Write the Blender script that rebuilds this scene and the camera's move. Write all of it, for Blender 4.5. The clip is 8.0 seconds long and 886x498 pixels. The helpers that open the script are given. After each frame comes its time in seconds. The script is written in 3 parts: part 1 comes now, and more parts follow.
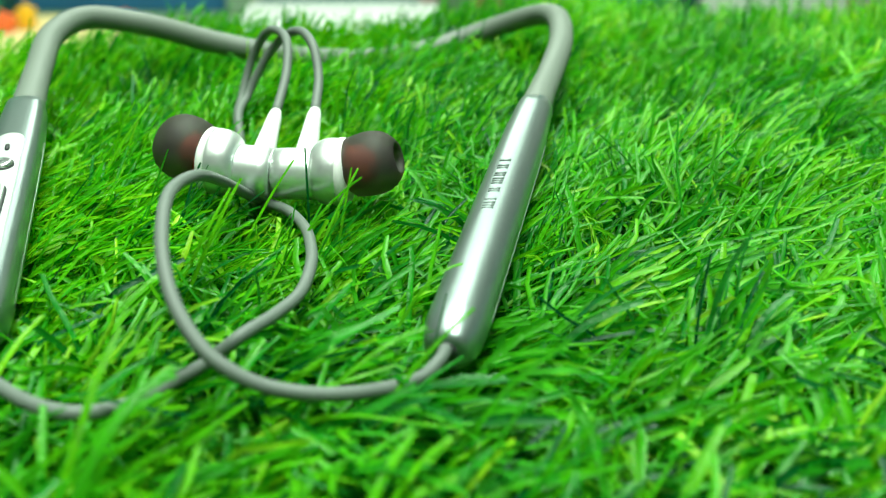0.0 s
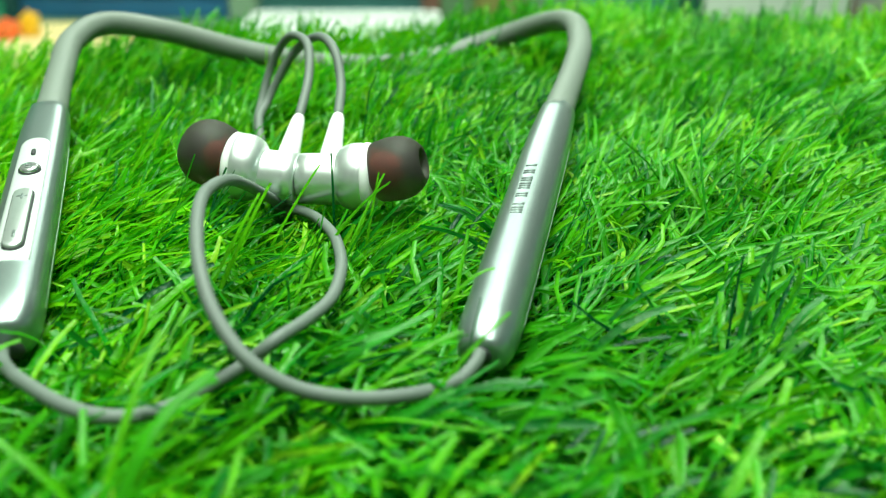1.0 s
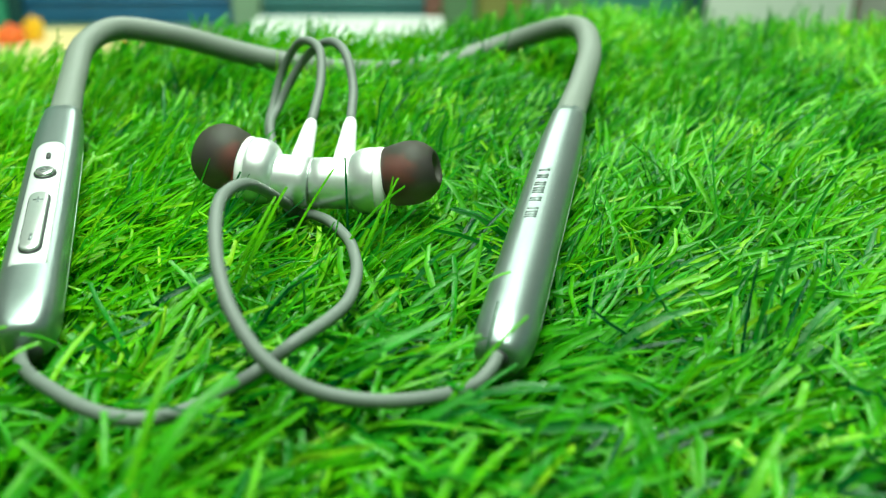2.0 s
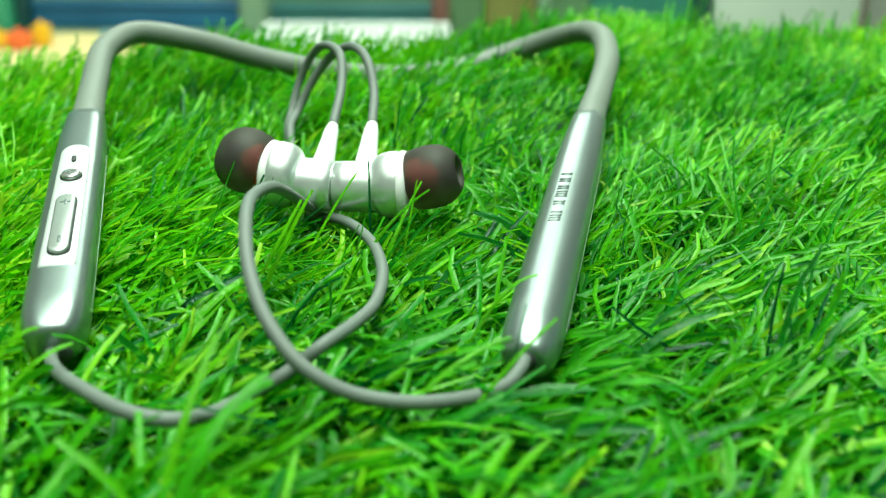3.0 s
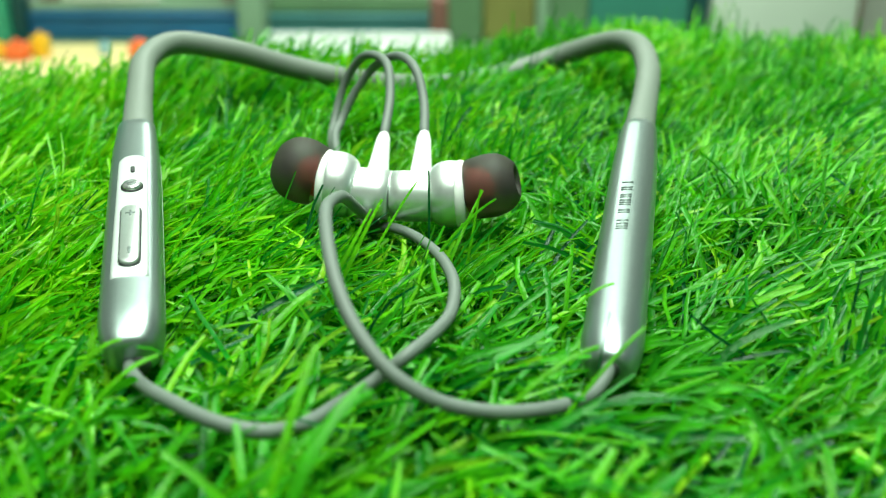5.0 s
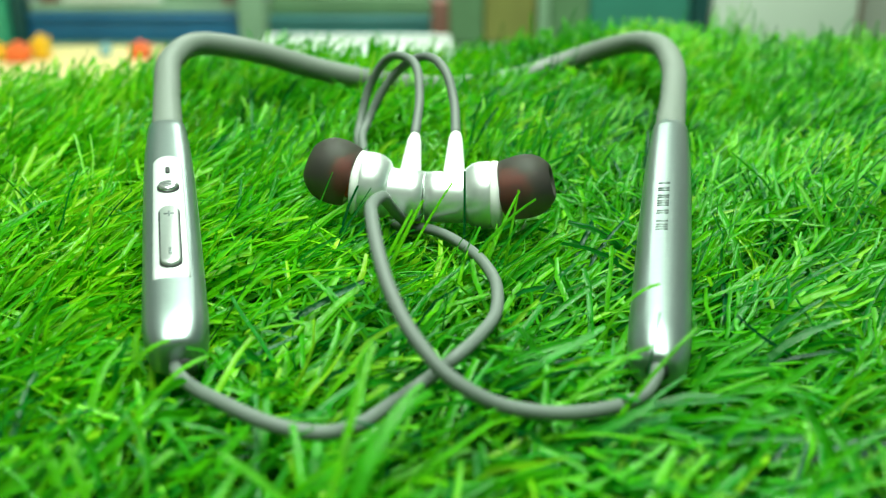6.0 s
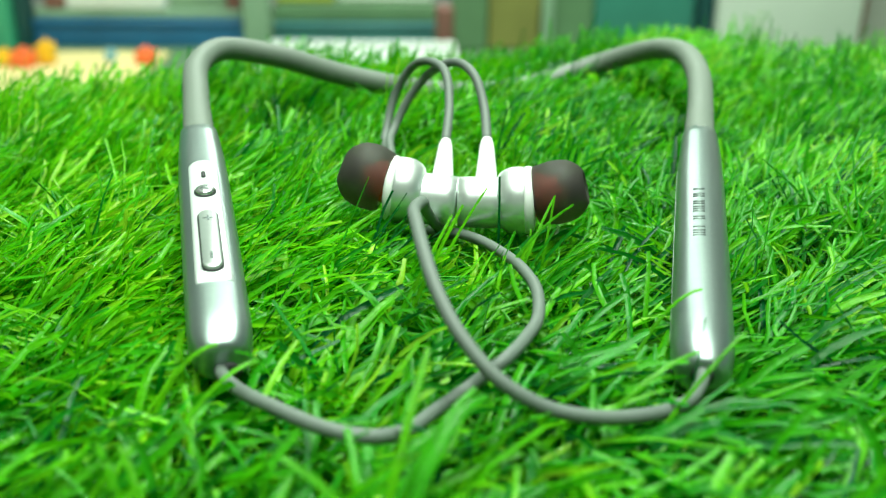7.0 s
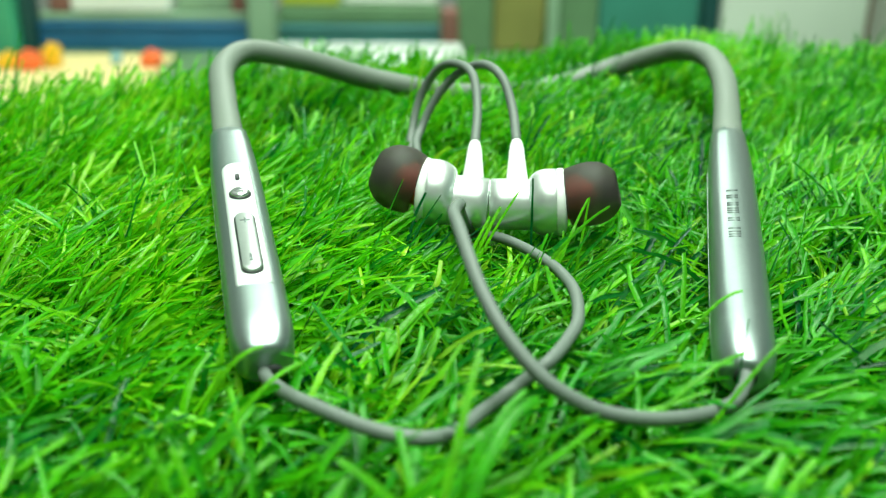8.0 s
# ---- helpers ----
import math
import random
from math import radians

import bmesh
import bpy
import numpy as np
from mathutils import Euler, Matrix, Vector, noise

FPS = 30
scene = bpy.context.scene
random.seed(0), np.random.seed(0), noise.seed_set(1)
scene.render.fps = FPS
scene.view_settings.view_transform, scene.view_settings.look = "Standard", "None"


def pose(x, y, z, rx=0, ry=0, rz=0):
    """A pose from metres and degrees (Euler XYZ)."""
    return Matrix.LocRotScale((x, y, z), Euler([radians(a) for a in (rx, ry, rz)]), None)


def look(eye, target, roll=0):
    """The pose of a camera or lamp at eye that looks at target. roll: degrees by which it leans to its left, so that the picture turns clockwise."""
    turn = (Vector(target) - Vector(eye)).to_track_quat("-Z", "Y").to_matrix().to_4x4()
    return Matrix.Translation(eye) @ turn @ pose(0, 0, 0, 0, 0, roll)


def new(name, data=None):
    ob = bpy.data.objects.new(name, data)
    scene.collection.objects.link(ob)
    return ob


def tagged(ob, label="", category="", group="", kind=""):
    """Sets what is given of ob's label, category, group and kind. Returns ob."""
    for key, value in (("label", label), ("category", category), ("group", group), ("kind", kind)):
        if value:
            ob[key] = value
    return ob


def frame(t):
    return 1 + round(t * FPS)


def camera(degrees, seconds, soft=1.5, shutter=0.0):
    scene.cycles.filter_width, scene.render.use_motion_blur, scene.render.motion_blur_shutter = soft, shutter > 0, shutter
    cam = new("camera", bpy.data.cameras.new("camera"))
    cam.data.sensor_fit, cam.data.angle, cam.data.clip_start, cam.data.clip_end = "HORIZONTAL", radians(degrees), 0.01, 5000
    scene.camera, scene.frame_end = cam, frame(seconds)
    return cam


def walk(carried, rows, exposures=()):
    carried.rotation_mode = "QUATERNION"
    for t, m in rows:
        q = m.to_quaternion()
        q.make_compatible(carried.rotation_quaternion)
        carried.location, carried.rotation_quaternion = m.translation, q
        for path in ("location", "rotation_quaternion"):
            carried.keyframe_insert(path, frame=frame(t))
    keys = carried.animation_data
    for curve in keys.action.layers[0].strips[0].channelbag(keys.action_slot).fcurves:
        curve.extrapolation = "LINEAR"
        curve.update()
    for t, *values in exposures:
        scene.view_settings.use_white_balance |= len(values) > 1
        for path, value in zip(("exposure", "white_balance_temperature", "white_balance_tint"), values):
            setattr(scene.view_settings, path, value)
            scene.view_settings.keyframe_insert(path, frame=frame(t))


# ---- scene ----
cam = camera(47.9, 8.0, 1.2)
cam.data.dof.use_dof, cam.data.dof.focus_distance, cam.data.dof.aperture_fstop = True, 0.212, 13.0
METRES, EYE, TILT, LEAN, TURN = 0.055, 0.105, -25.0, 0.0, 0.0
ROWS = [
    (0.0, 0.0, 0.0, 0.0, 0.0, 0.0, -0.0),
    (0.5, -0.0672, 0.0055, -0.0064, -0.05, 0.12, 0.0),
    (1.0, -0.1107, -0.0019, -0.0093, -0.12, 0.42, -0.01),
    (1.5, -0.1399, -0.0049, -0.0118, -0.17, 0.57, -0.04),
    (3.0, -0.2416, -0.0322, -0.0259, 0.05, 1.08, -0.26),
    (3.5, -0.315, -0.0118, -0.0238, -0.04, 0.94, -0.24),
    (4.0, -0.3854, -0.0238, -0.0276, -0.26, 1.11, -0.15),
    (4.5, -0.4531, -0.0248, -0.026, -0.45, 1.41, -0.02),
    (6.0, -0.7013, -0.0058, -0.0332, -1.03, 1.78, 0.13),
    (6.5, -0.7714, 0.0007, -0.0345, -1.06, 1.77, 0.04),
    (7.0, -0.8505, -0.0088, -0.0391, -1.19, 2.15, -0.04),
    (7.5, -0.9201, -0.0019, -0.0404, -1.22, 2.09, -0.14),
    (8.0, -0.984, -0.0105, -0.0403, -1.2, 2.28, 0.05),
]
walk(cam, [(t, pose(0, 0, EYE, TILT, LEAN, TURN) @ pose(METRES * x, METRES * y, METRES * z, 90 + pitch, roll, yaw)) for t, x, y, z, yaw, pitch, roll in ROWS],
     exposures=[(0.0, 0.23, 6500, -10.0), (8.0, 0.23, 6500, -10.0)])

# ---- light: overhead source read from highlights, and an added source ahead ----
world = bpy.data.worlds.new("world")
scene.world = world
world.use_nodes = True
world.node_tree.nodes["Background"].inputs[0].default_value = (0.9, 1.0, 0.95, 1)
world.node_tree.nodes["Background"].inputs[1].default_value = 0.3


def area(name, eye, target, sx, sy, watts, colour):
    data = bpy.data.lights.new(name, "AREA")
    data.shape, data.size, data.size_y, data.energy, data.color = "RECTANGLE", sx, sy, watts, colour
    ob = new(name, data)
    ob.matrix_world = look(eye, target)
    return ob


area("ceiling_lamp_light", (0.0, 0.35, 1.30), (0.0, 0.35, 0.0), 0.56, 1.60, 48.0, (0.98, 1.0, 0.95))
# Added to lay a streak along the pods; no window is known there.
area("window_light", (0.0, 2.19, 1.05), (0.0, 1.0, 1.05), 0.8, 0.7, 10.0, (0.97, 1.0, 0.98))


# ---- materials ----
def material(name):
    m = bpy.data.materials.new(name)
    m.use_nodes = True
    n = m.node_tree
    return m, n, n.nodes["Principled BSDF"]


def node(n, kind, **values):
    k = n.nodes.new(kind)
    for key, v in values.items():
        k.inputs[key.replace("_", " ")].default_value = v
    return k


def ramp(n, source, stops):
    r = n.nodes.new("ShaderNodeValToRGB")
    while len(r.color_ramp.elements) < len(stops):
        r.color_ramp.elements.new(0.5)
    for e, (p, c) in zip(r.color_ramp.elements, stops):
        e.position, e.color = p, (*c, 1)
    n.links.new(source, r.inputs[0])
    return r


def surface(name, colour, rough=0.5, metal=0.0, grain=400.0, vary=0.12, bump=0.0, coat=0.0, speck=0.0, wide=30.0):
    """A painted, moulded or cast surface: two scales of tone, roughness wear and fine relief."""
    m, n, b = material(name)
    co = n.nodes.new("ShaderNodeTexCoord")
    big, small = node(n, "ShaderNodeTexNoise", Scale=wide, Detail=4.0), node(n, "ShaderNodeTexNoise", Scale=grain, Detail=3.0)
    for k in (big, small):
        n.links.new(co.outputs["Object"], k.inputs["Vector"])
    mix = n.nodes.new("ShaderNodeMath")
    mix.operation = "ADD"
    n.links.new(big.outputs[0], mix.inputs[0])
    n.links.new(small.outputs[0], mix.inputs[1])
    half = n.nodes.new("ShaderNodeMath")
    half.operation, half.inputs[1].default_value = "MULTIPLY", 0.5
    n.links.new(mix.outputs[0], half.inputs[0])
    lo, hi = [c * (1 - vary) for c in colour], [min(1, c * (1 + vary)) for c in colour]
    r = ramp(n, half.outputs[0], [(0.3, lo), (0.7, hi)])
    out = r.outputs[0]
    if speck:
        v = node(n, "ShaderNodeTexVoronoi", Scale=900.0)
        n.links.new(co.outputs["Object"], v.inputs["Vector"])
        s = ramp(n, v.outputs["Distance"], [(speck * 0.6, (1, 1, 1)), (speck, (0, 0, 0))])
        mx = n.nodes.new("ShaderNodeMix")
        mx.data_type = "RGBA"
        n.links.new(s.outputs[0], mx.inputs["Factor"])
        n.links.new(out, mx.inputs["A"])
        mx.inputs["B"].default_value = (0.8, 0.82, 0.8, 1)
        out = mx.outputs["Result"]
    n.links.new(out, b.inputs["Base Color"])
    rr = n.nodes.new("ShaderNodeMapRange")
    rr.inputs["To Min"].default_value, rr.inputs["To Max"].default_value = rough * 0.85, min(1, rough * 1.15)
    n.links.new(half.outputs[0], rr.inputs["Value"])
    n.links.new(rr.outputs[0], b.inputs["Roughness"])
    b.inputs["Metallic"].default_value, b.inputs["Coat Weight"].default_value = metal, coat
    if bump:
        u = node(n, "ShaderNodeBump", Strength=bump, Distance=0.0002)
        n.links.new(small.outputs[0], u.inputs["Height"])
        n.links.new(u.outputs[0], b.inputs["Normal"])
    return m


def grass_material():
    m, n, b = material("plastic_grass")
    co = n.nodes.new("ShaderNodeTexCoord")
    tone = n.nodes.new("ShaderNodeAttribute")      # the tone of each tuft and blade, shifted by region in grass()
    tone.attribute_name = "tone"
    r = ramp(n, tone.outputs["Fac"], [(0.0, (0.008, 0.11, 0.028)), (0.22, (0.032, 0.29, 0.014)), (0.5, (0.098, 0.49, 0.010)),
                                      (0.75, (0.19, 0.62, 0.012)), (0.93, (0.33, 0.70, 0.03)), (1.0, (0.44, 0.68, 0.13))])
    streak = node(n, "ShaderNodeTexNoise", Scale=260.0, Detail=3.0)
    patch = node(n, "ShaderNodeTexNoise", Scale=14.0, Detail=2.0)
    clump = node(n, "ShaderNodeTexNoise", Scale=75.0, Detail=1.0)
    for k in (streak, patch, clump):
        n.links.new(co.outputs["Object"], k.inputs["Vector"])
    rib = n.nodes.new("ShaderNodeAttribute")       # ribs along each blade, drawn as paler and darker lines of colour
    rib.attribute_name = "rib"
    ribs = ramp(n, rib.outputs["Fac"], [(0.0, (1.0, 1.0, 1.0)), (0.3, (0.62, 0.66, 0.66)), (0.6, (1.0, 1.0, 1.0)), (0.8, (0.9, 0.92, 0.92)), (1.0, (0.58, 0.62, 0.62))])
    lined = n.nodes.new("ShaderNodeMix")
    lined.data_type, lined.blend_type = "RGBA", "MULTIPLY"
    lined.inputs["Factor"].default_value = 0.75
    n.links.new(r.outputs[0], lined.inputs["A"])
    n.links.new(ribs.outputs[0], lined.inputs["B"])
    out = lined.outputs["Result"]
    for k, lo, hi in ((streak, (0.8, 0.8, 0.8), (1.15, 1.15, 1.15)), (patch, (0.75, 0.84, 0.9), (1.35, 1.14, 0.98)), (clump, (0.78, 0.82, 0.82), (1.18, 1.14, 1.05))):
        q = ramp(n, k.outputs[0], [(0.3, lo), (0.7, hi)])
        mx = n.nodes.new("ShaderNodeMix")
        mx.data_type, mx.blend_type = "RGBA", "MULTIPLY"
        mx.inputs["Factor"].default_value = 1.0
        n.links.new(out, mx.inputs["A"])
        n.links.new(q.outputs[0], mx.inputs["B"])
        out = mx.outputs["Result"]
    n.links.new(out, b.inputs["Base Color"])
    b.inputs["Roughness"].default_value, b.inputs["Specular IOR Level"].default_value = 0.25, 0.24
    crimp = node(n, "ShaderNodeTexNoise", Scale=900.0, Detail=3.0)
    n.links.new(co.outputs["Object"], crimp.inputs["Vector"])
    u = node(n, "ShaderNodeBump", Strength=0.75, Distance=0.0005)
    n.links.new(crimp.outputs[0], u.inputs["Height"])
    n.links.new(u.outputs[0], b.inputs["Normal"])
    b.inputs["Coat Weight"].default_value, b.inputs["Coat Roughness"].default_value = 0.20, 0.04
    ridge = node(n, "ShaderNodeTexNoise", Scale=1500.0, Detail=2.0)
    n.links.new(co.outputs["Object"], ridge.inputs["Vector"])
    glint = node(n, "ShaderNodeBump", Strength=1.0, Distance=0.0006)
    n.links.new(ridge.outputs[0], glint.inputs["Height"])
    n.links.new(glint.outputs[0], b.inputs["Coat Normal"])
    t = n.nodes.new("ShaderNodeBsdfTranslucent")
    n.links.new(out, t.inputs["Color"])
    ms = n.nodes.new("ShaderNodeMixShader")
    ms.inputs[0].default_value = 0.40
    n.links.new(b.outputs[0], ms.inputs[1])
    n.links.new(t.outputs[0], ms.inputs[2])
    n.links.new(ms.outputs[0], n.nodes["Material Output"].inputs["Surface"])
    return m


def silicone(name, colour, clear):
    """Cloudy silicone: a dull dark skin through which the core shows blurred."""
    m, n, b = material(name)
    w = node(n, "ShaderNodeTexNoise", Scale=300.0, Detail=3.0)
    r = ramp(n, w.outputs[0], [(0.3, [c * 0.85 for c in colour]), (0.7, [c * 1.15 for c in colour])])
    n.links.new(r.outputs[0], b.inputs["Base Color"])
    b.inputs["Roughness"].default_value, b.inputs["Specular IOR Level"].default_value = 0.62, 0.45
    t = node(n, "ShaderNodeBsdfRefraction", Roughness=0.95, IOR=1.12)
    t.inputs["Color"].default_value = (0.85, 0.74, 0.68, 1)
    ms = n.nodes.new("ShaderNodeMixShader")
    ms.inputs[0].default_value = clear
    n.links.new(b.outputs[0], ms.inputs[1])
    n.links.new(t.outputs[0], ms.inputs[2])
    n.links.new(ms.outputs[0], n.nodes["Material Output"].inputs["Surface"])
    return m


GRASS = grass_material()
THATCH = surface("grass_backing", (0.018, 0.085, 0.014), 0.9, grain=900, vary=0.5, bump=0.6)
SILVER = surface("satin_silver_paint", (0.285, 0.35, 0.33), 0.34, 0.86, 900, 0.05, 0.012, 0.10, 0.035)
PANEL = surface("pale_silver_panel", (0.66, 0.72, 0.69), 0.36, 0.5, 900, 0.05, 0.02)
BUTTON = surface("grey_silver_button", (0.46, 0.51, 0.48), 0.36, 0.6, 900, 0.05, 0.02)
CHROME = surface("polished_silver", (0.62, 0.65, 0.63), 0.2, 0.85, 900, 0.05)
DARK = surface("dark_gap", (0.03, 0.035, 0.035), 0.6)
MARK = surface("grey_printing", (0.19, 0.23, 0.22), 0.45, 0.6)
RUBBER = surface("grey_rubber", (0.145, 0.175, 0.145), 0.55, 0.0, 1200, 0.08, 0.12)
CABLE = surface("grey_cable_jacket", (0.120, 0.148, 0.128), 0.6, 0.0, 1200, 0.08, 0.10)
BUD = surface("bright_silver_housing", (0.80, 0.86, 0.83), 0.33, 0.80, 900, 0.04)
WHITE_PLASTIC = surface("white_plastic", (0.80, 0.82, 0.80), 0.4, 0.0, 900, 0.03)
TIP = silicone("smoky_silicone", (0.040, 0.037, 0.032), 0.33)
RED = surface("red_silicone_core", (0.62, 0.115, 0.06), 0.45)


# ---- helpers of shape ----
def part(name, bm, mat, parent, label=""):
    me = bpy.data.meshes.new(name)
    bmesh.ops.recalc_face_normals(bm, faces=bm.faces)
    for f in bm.faces:
        f.smooth = True
    bm.to_mesh(me)
    bm.free()
    me.materials.append(mat)
    ob = new(name, me)
    ob.parent = parent
    if label:
        ob["label"] = label
    return ob


def rings(bm, loops, close=True, caps=True):
    """Skins a row of closed loops of points."""
    rows = [[bm.verts.new(p) for p in loop] for loop in loops]
    for a, b in zip(rows, rows[1:]):
        for i in range(len(a)):
            j = (i + 1) % len(a)
            bm.faces.new((a[i], a[j], b[j], b[i]))
    if caps:
        bm.faces.new(rows[0][::-1])
        bm.faces.new(rows[-1])
    return rows


def spline(control, step=10):
    """A smooth line through control points."""
    c = [Vector(p) for p in control]
    c = [2 * c[0] - c[1]] + c + [2 * c[-1] - c[-2]]
    out = []
    for i in range(1, len(c) - 2):
        a, b, d, e = c[i - 1:i + 3]
        for k in range(step):
            u = k / step
            out.append(0.5 * (2 * b + (d - a) * u + (2 * a - 5 * b + 4 * d - e) * u * u + (3 * b - a - 3 * d + e) * u ** 3))
    return out + [c[-2]]


def sweep(points, radius, sides=16):
    """A round hose along points; radius may follow the way along, 0 to 1."""
    bm, loops, up = bmesh.new(), [], Vector((0, 0, 1))
    for i, p in enumerate(points):
        d = (points[min(i + 1, len(points) - 1)] - points[max(i - 1, 0)]).normalized()
        side = d.cross(up).normalized() if abs(d.dot(up)) < 0.999 else Vector((1, 0, 0))
        up = side.cross(d).normalized()
        r = radius(i / (len(points) - 1)) if callable(radius) else radius
        loops.append([p + r * (math.cos(2 * math.pi * k / sides) * side + math.sin(2 * math.pi * k / sides) * up) for k in range(sides)])
    rings(bm, loops)
    return bm


def axes(a, b, up=(0, 0, 1)):
    """A pose at a whose y axis points at b and whose z axis points up as far as it can."""
    y = (Vector(b) - Vector(a)).normalized()
    x = y.cross(Vector(up)).normalized()
    z = x.cross(y)
    m = Matrix((x, y, z)).transposed().to_4x4()
    m.translation = a
    return m


def lathe(m, profile, sides=40, caps=False):
    """Turns (along, radius) pairs about the y axis of m."""
    bm = bmesh.new()
    rings(bm, [[m @ Vector((r * math.cos(2 * math.pi * k / sides), s, r * math.sin(2 * math.pi * k / sides))) for k in range(sides)]
               for s, r in profile], caps=caps)
    return bm


def slab(m, outline, z0, z1, bevel=0.0):
    """A plate with the given outline (x, y) from z0 to z1, its upper edge rounded."""
    bm = bmesh.new()
    n = len(outline)
    cx, cy = sum(p[0] for p in outline) / n, sum(p[1] for p in outline) / n

    def inset(p, k):
        d = Vector((cx - p[0], cy - p[1]))
        return (p[0] + d.x / max(d.length, 1e-9) * k, p[1] + d.y / max(d.length, 1e-9) * k)
    levels = [(0, z0), (0, z1 - bevel), (bevel * 0.3, z1 - bevel * 0.3), (bevel, z1)] if bevel else [(0, z0), (0, z1)]
    rings(bm, [[m @ Vector((*inset(p, k), z)) for p in outline] for k, z in levels])
    return bm


def pill(w, l, n=10):
    """A rectangle with round ends, w wide and l long along y."""
    r, h = w / 2, l / 2 - w / 2
    return [(r * math.cos(math.pi * k / n), h + r * math.sin(math.pi * k / n)) for k in range(n + 1)] + \
           [(r * math.cos(math.pi + math.pi * k / n), -h + r * math.sin(math.pi + math.pi * k / n)) for k in range(n + 1)]


def box(m, x0, x1, y0, y1, z0, z1, bevel=0.0):
    bm = bmesh.new()
    bmesh.ops.create_cube(bm, size=1)
    for v in bm.verts:
        v.co = Vector(((x0 + x1) / 2 + v.co.x * (x1 - x0), (y0 + y1) / 2 + v.co.y * (y1 - y0), (z0 + z1) / 2 + v.co.z * (z1 - z0)))
    if bevel:
        bmesh.ops.bevel(bm, geom=bm.edges[:], offset=bevel, segments=2, affect="EDGES", profile=0.5)
    bm.transform(m)
    return bm


WORLD = Matrix()


def lone(name, bm, mat, label, category, kind="", smooth=False):
    ob = part(name, bm, mat, None)
    for p in ob.data.polygons:
        p.use_smooth = smooth
    return tagged(ob, label, category, "", kind)


def empty(name, at, label, category):
    ob = new(name)
    ob.location = at
    ob.empty_display_size = 0.02
    return tagged(ob, label, category)


def under(thing):
    """Keeps the parts of a thing where they were modelled."""
    bpy.context.view_layer.update()
    for c in thing.children:
        c.matrix_parent_inverse = thing.matrix_world.inverted()


# ---- the room: a plain shell, none of it in view ----
PLASTER = surface("wall_plaster", (0.44, 0.46, 0.43), 0.8, grain=60, vary=0.06, bump=0.1, wide=2)
# Unseen east wall: its teal is added to tint the pods' reflections.
TEAL_REFLECT = surface("teal_reflection_wall", (0.20, 0.38, 0.33), 0.7, grain=60, vary=0.06, bump=0.1, wide=2)
WHITEWASH = surface("ceiling_whitewash", (0.80, 0.82, 0.80), 0.9, grain=60, vary=0.04, bump=0.1, wide=2)
FLOOR = surface("floor_cement", (0.30, 0.29, 0.27), 0.6, grain=40, vary=0.15, wide=1.5)
MOSS = surface("grey_green_paint", (0.11, 0.21, 0.10), 0.6, wide=14, vary=0.25)
WOOD = surface("table_wood", (0.28, 0.19, 0.11), 0.45, grain=30, vary=0.2, wide=5)
lone("floor", box(WORLD, -2, 2, -2, 2.2, -0.95, -0.90), FLOOR, "grey cement floor of the room", "floor", "structure")
lone("ceiling", box(WORLD, -2, 2, -2, 2.2, 1.75, 1.80), WHITEWASH, "plain pale ceiling of the room", "ceiling", "structure")
lone("wall_north", box(WORLD, -2, 2, 2.2, 2.3, -0.95, 1.80), PLASTER, "plain pale plaster wall", "wall", "structure")
lone("wall_south", box(WORLD, -2, 2, -2.1, -2, -0.95, 1.80), PLASTER, "plain pale plaster wall", "wall", "structure")
lone("wall_west", box(WORLD, -2.1, -2, -2, 2.2, -0.95, 1.80), PLASTER, "plain pale plaster wall", "wall", "structure")
lone("wall_east", box(WORLD, 2, 2.1, -2, 2.2, -0.95, 1.80), TEAL_REFLECT, "unseen wall coloured teal for the pod reflections", "wall", "structure")


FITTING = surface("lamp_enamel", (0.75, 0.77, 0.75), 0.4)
# Housing and rods are added, out of view, to carry the overhead light.
lamp = empty("ceiling_lamp", (0.0, 0.35, 1.75), "assumed white enamel panel lamp, out of view overhead", "lamp")
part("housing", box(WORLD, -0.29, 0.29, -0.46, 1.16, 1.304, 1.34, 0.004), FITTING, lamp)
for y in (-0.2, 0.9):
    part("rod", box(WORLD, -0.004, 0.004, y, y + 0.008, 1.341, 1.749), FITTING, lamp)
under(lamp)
# Unseen frame, added round the source ahead.
window = tagged(new("window_1"), "unseen white window frame added round the light", "window", "", "structure")
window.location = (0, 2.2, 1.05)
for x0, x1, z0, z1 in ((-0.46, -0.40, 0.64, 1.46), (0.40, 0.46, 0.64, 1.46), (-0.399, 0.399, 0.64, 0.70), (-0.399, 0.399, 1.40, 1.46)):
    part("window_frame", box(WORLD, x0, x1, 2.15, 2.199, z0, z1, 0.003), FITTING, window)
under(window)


def table(name, x0, x1, y0, y1, top, label, wood=None):
    wood = wood or WOOD
    t = empty(name, ((x0 + x1) / 2, (y0 + y1) / 2, -0.90), label, "table")
    part("tabletop", box(WORLD, x0, x1, y0, y1, top - 0.03, top, 0.003), wood, t)
    for x in (x0 + 0.04, x1 - 0.04):
        for y in (y0 + 0.04, y1 - 0.04):
            part("leg", box(WORLD, x - 0.02, x + 0.02, y - 0.02, y + 0.02, -0.90, top - 0.032, 0.002), wood, t)
    under(t)
    return t


table("table", -0.46, 0.48, -0.34, 0.40, -0.005, "brown wooden table under the artificial grass mat")
table("low_table", -0.95, 0.95, 0.80, 1.60, -0.160, "grey green painted low table behind the grass mat", MOSS)

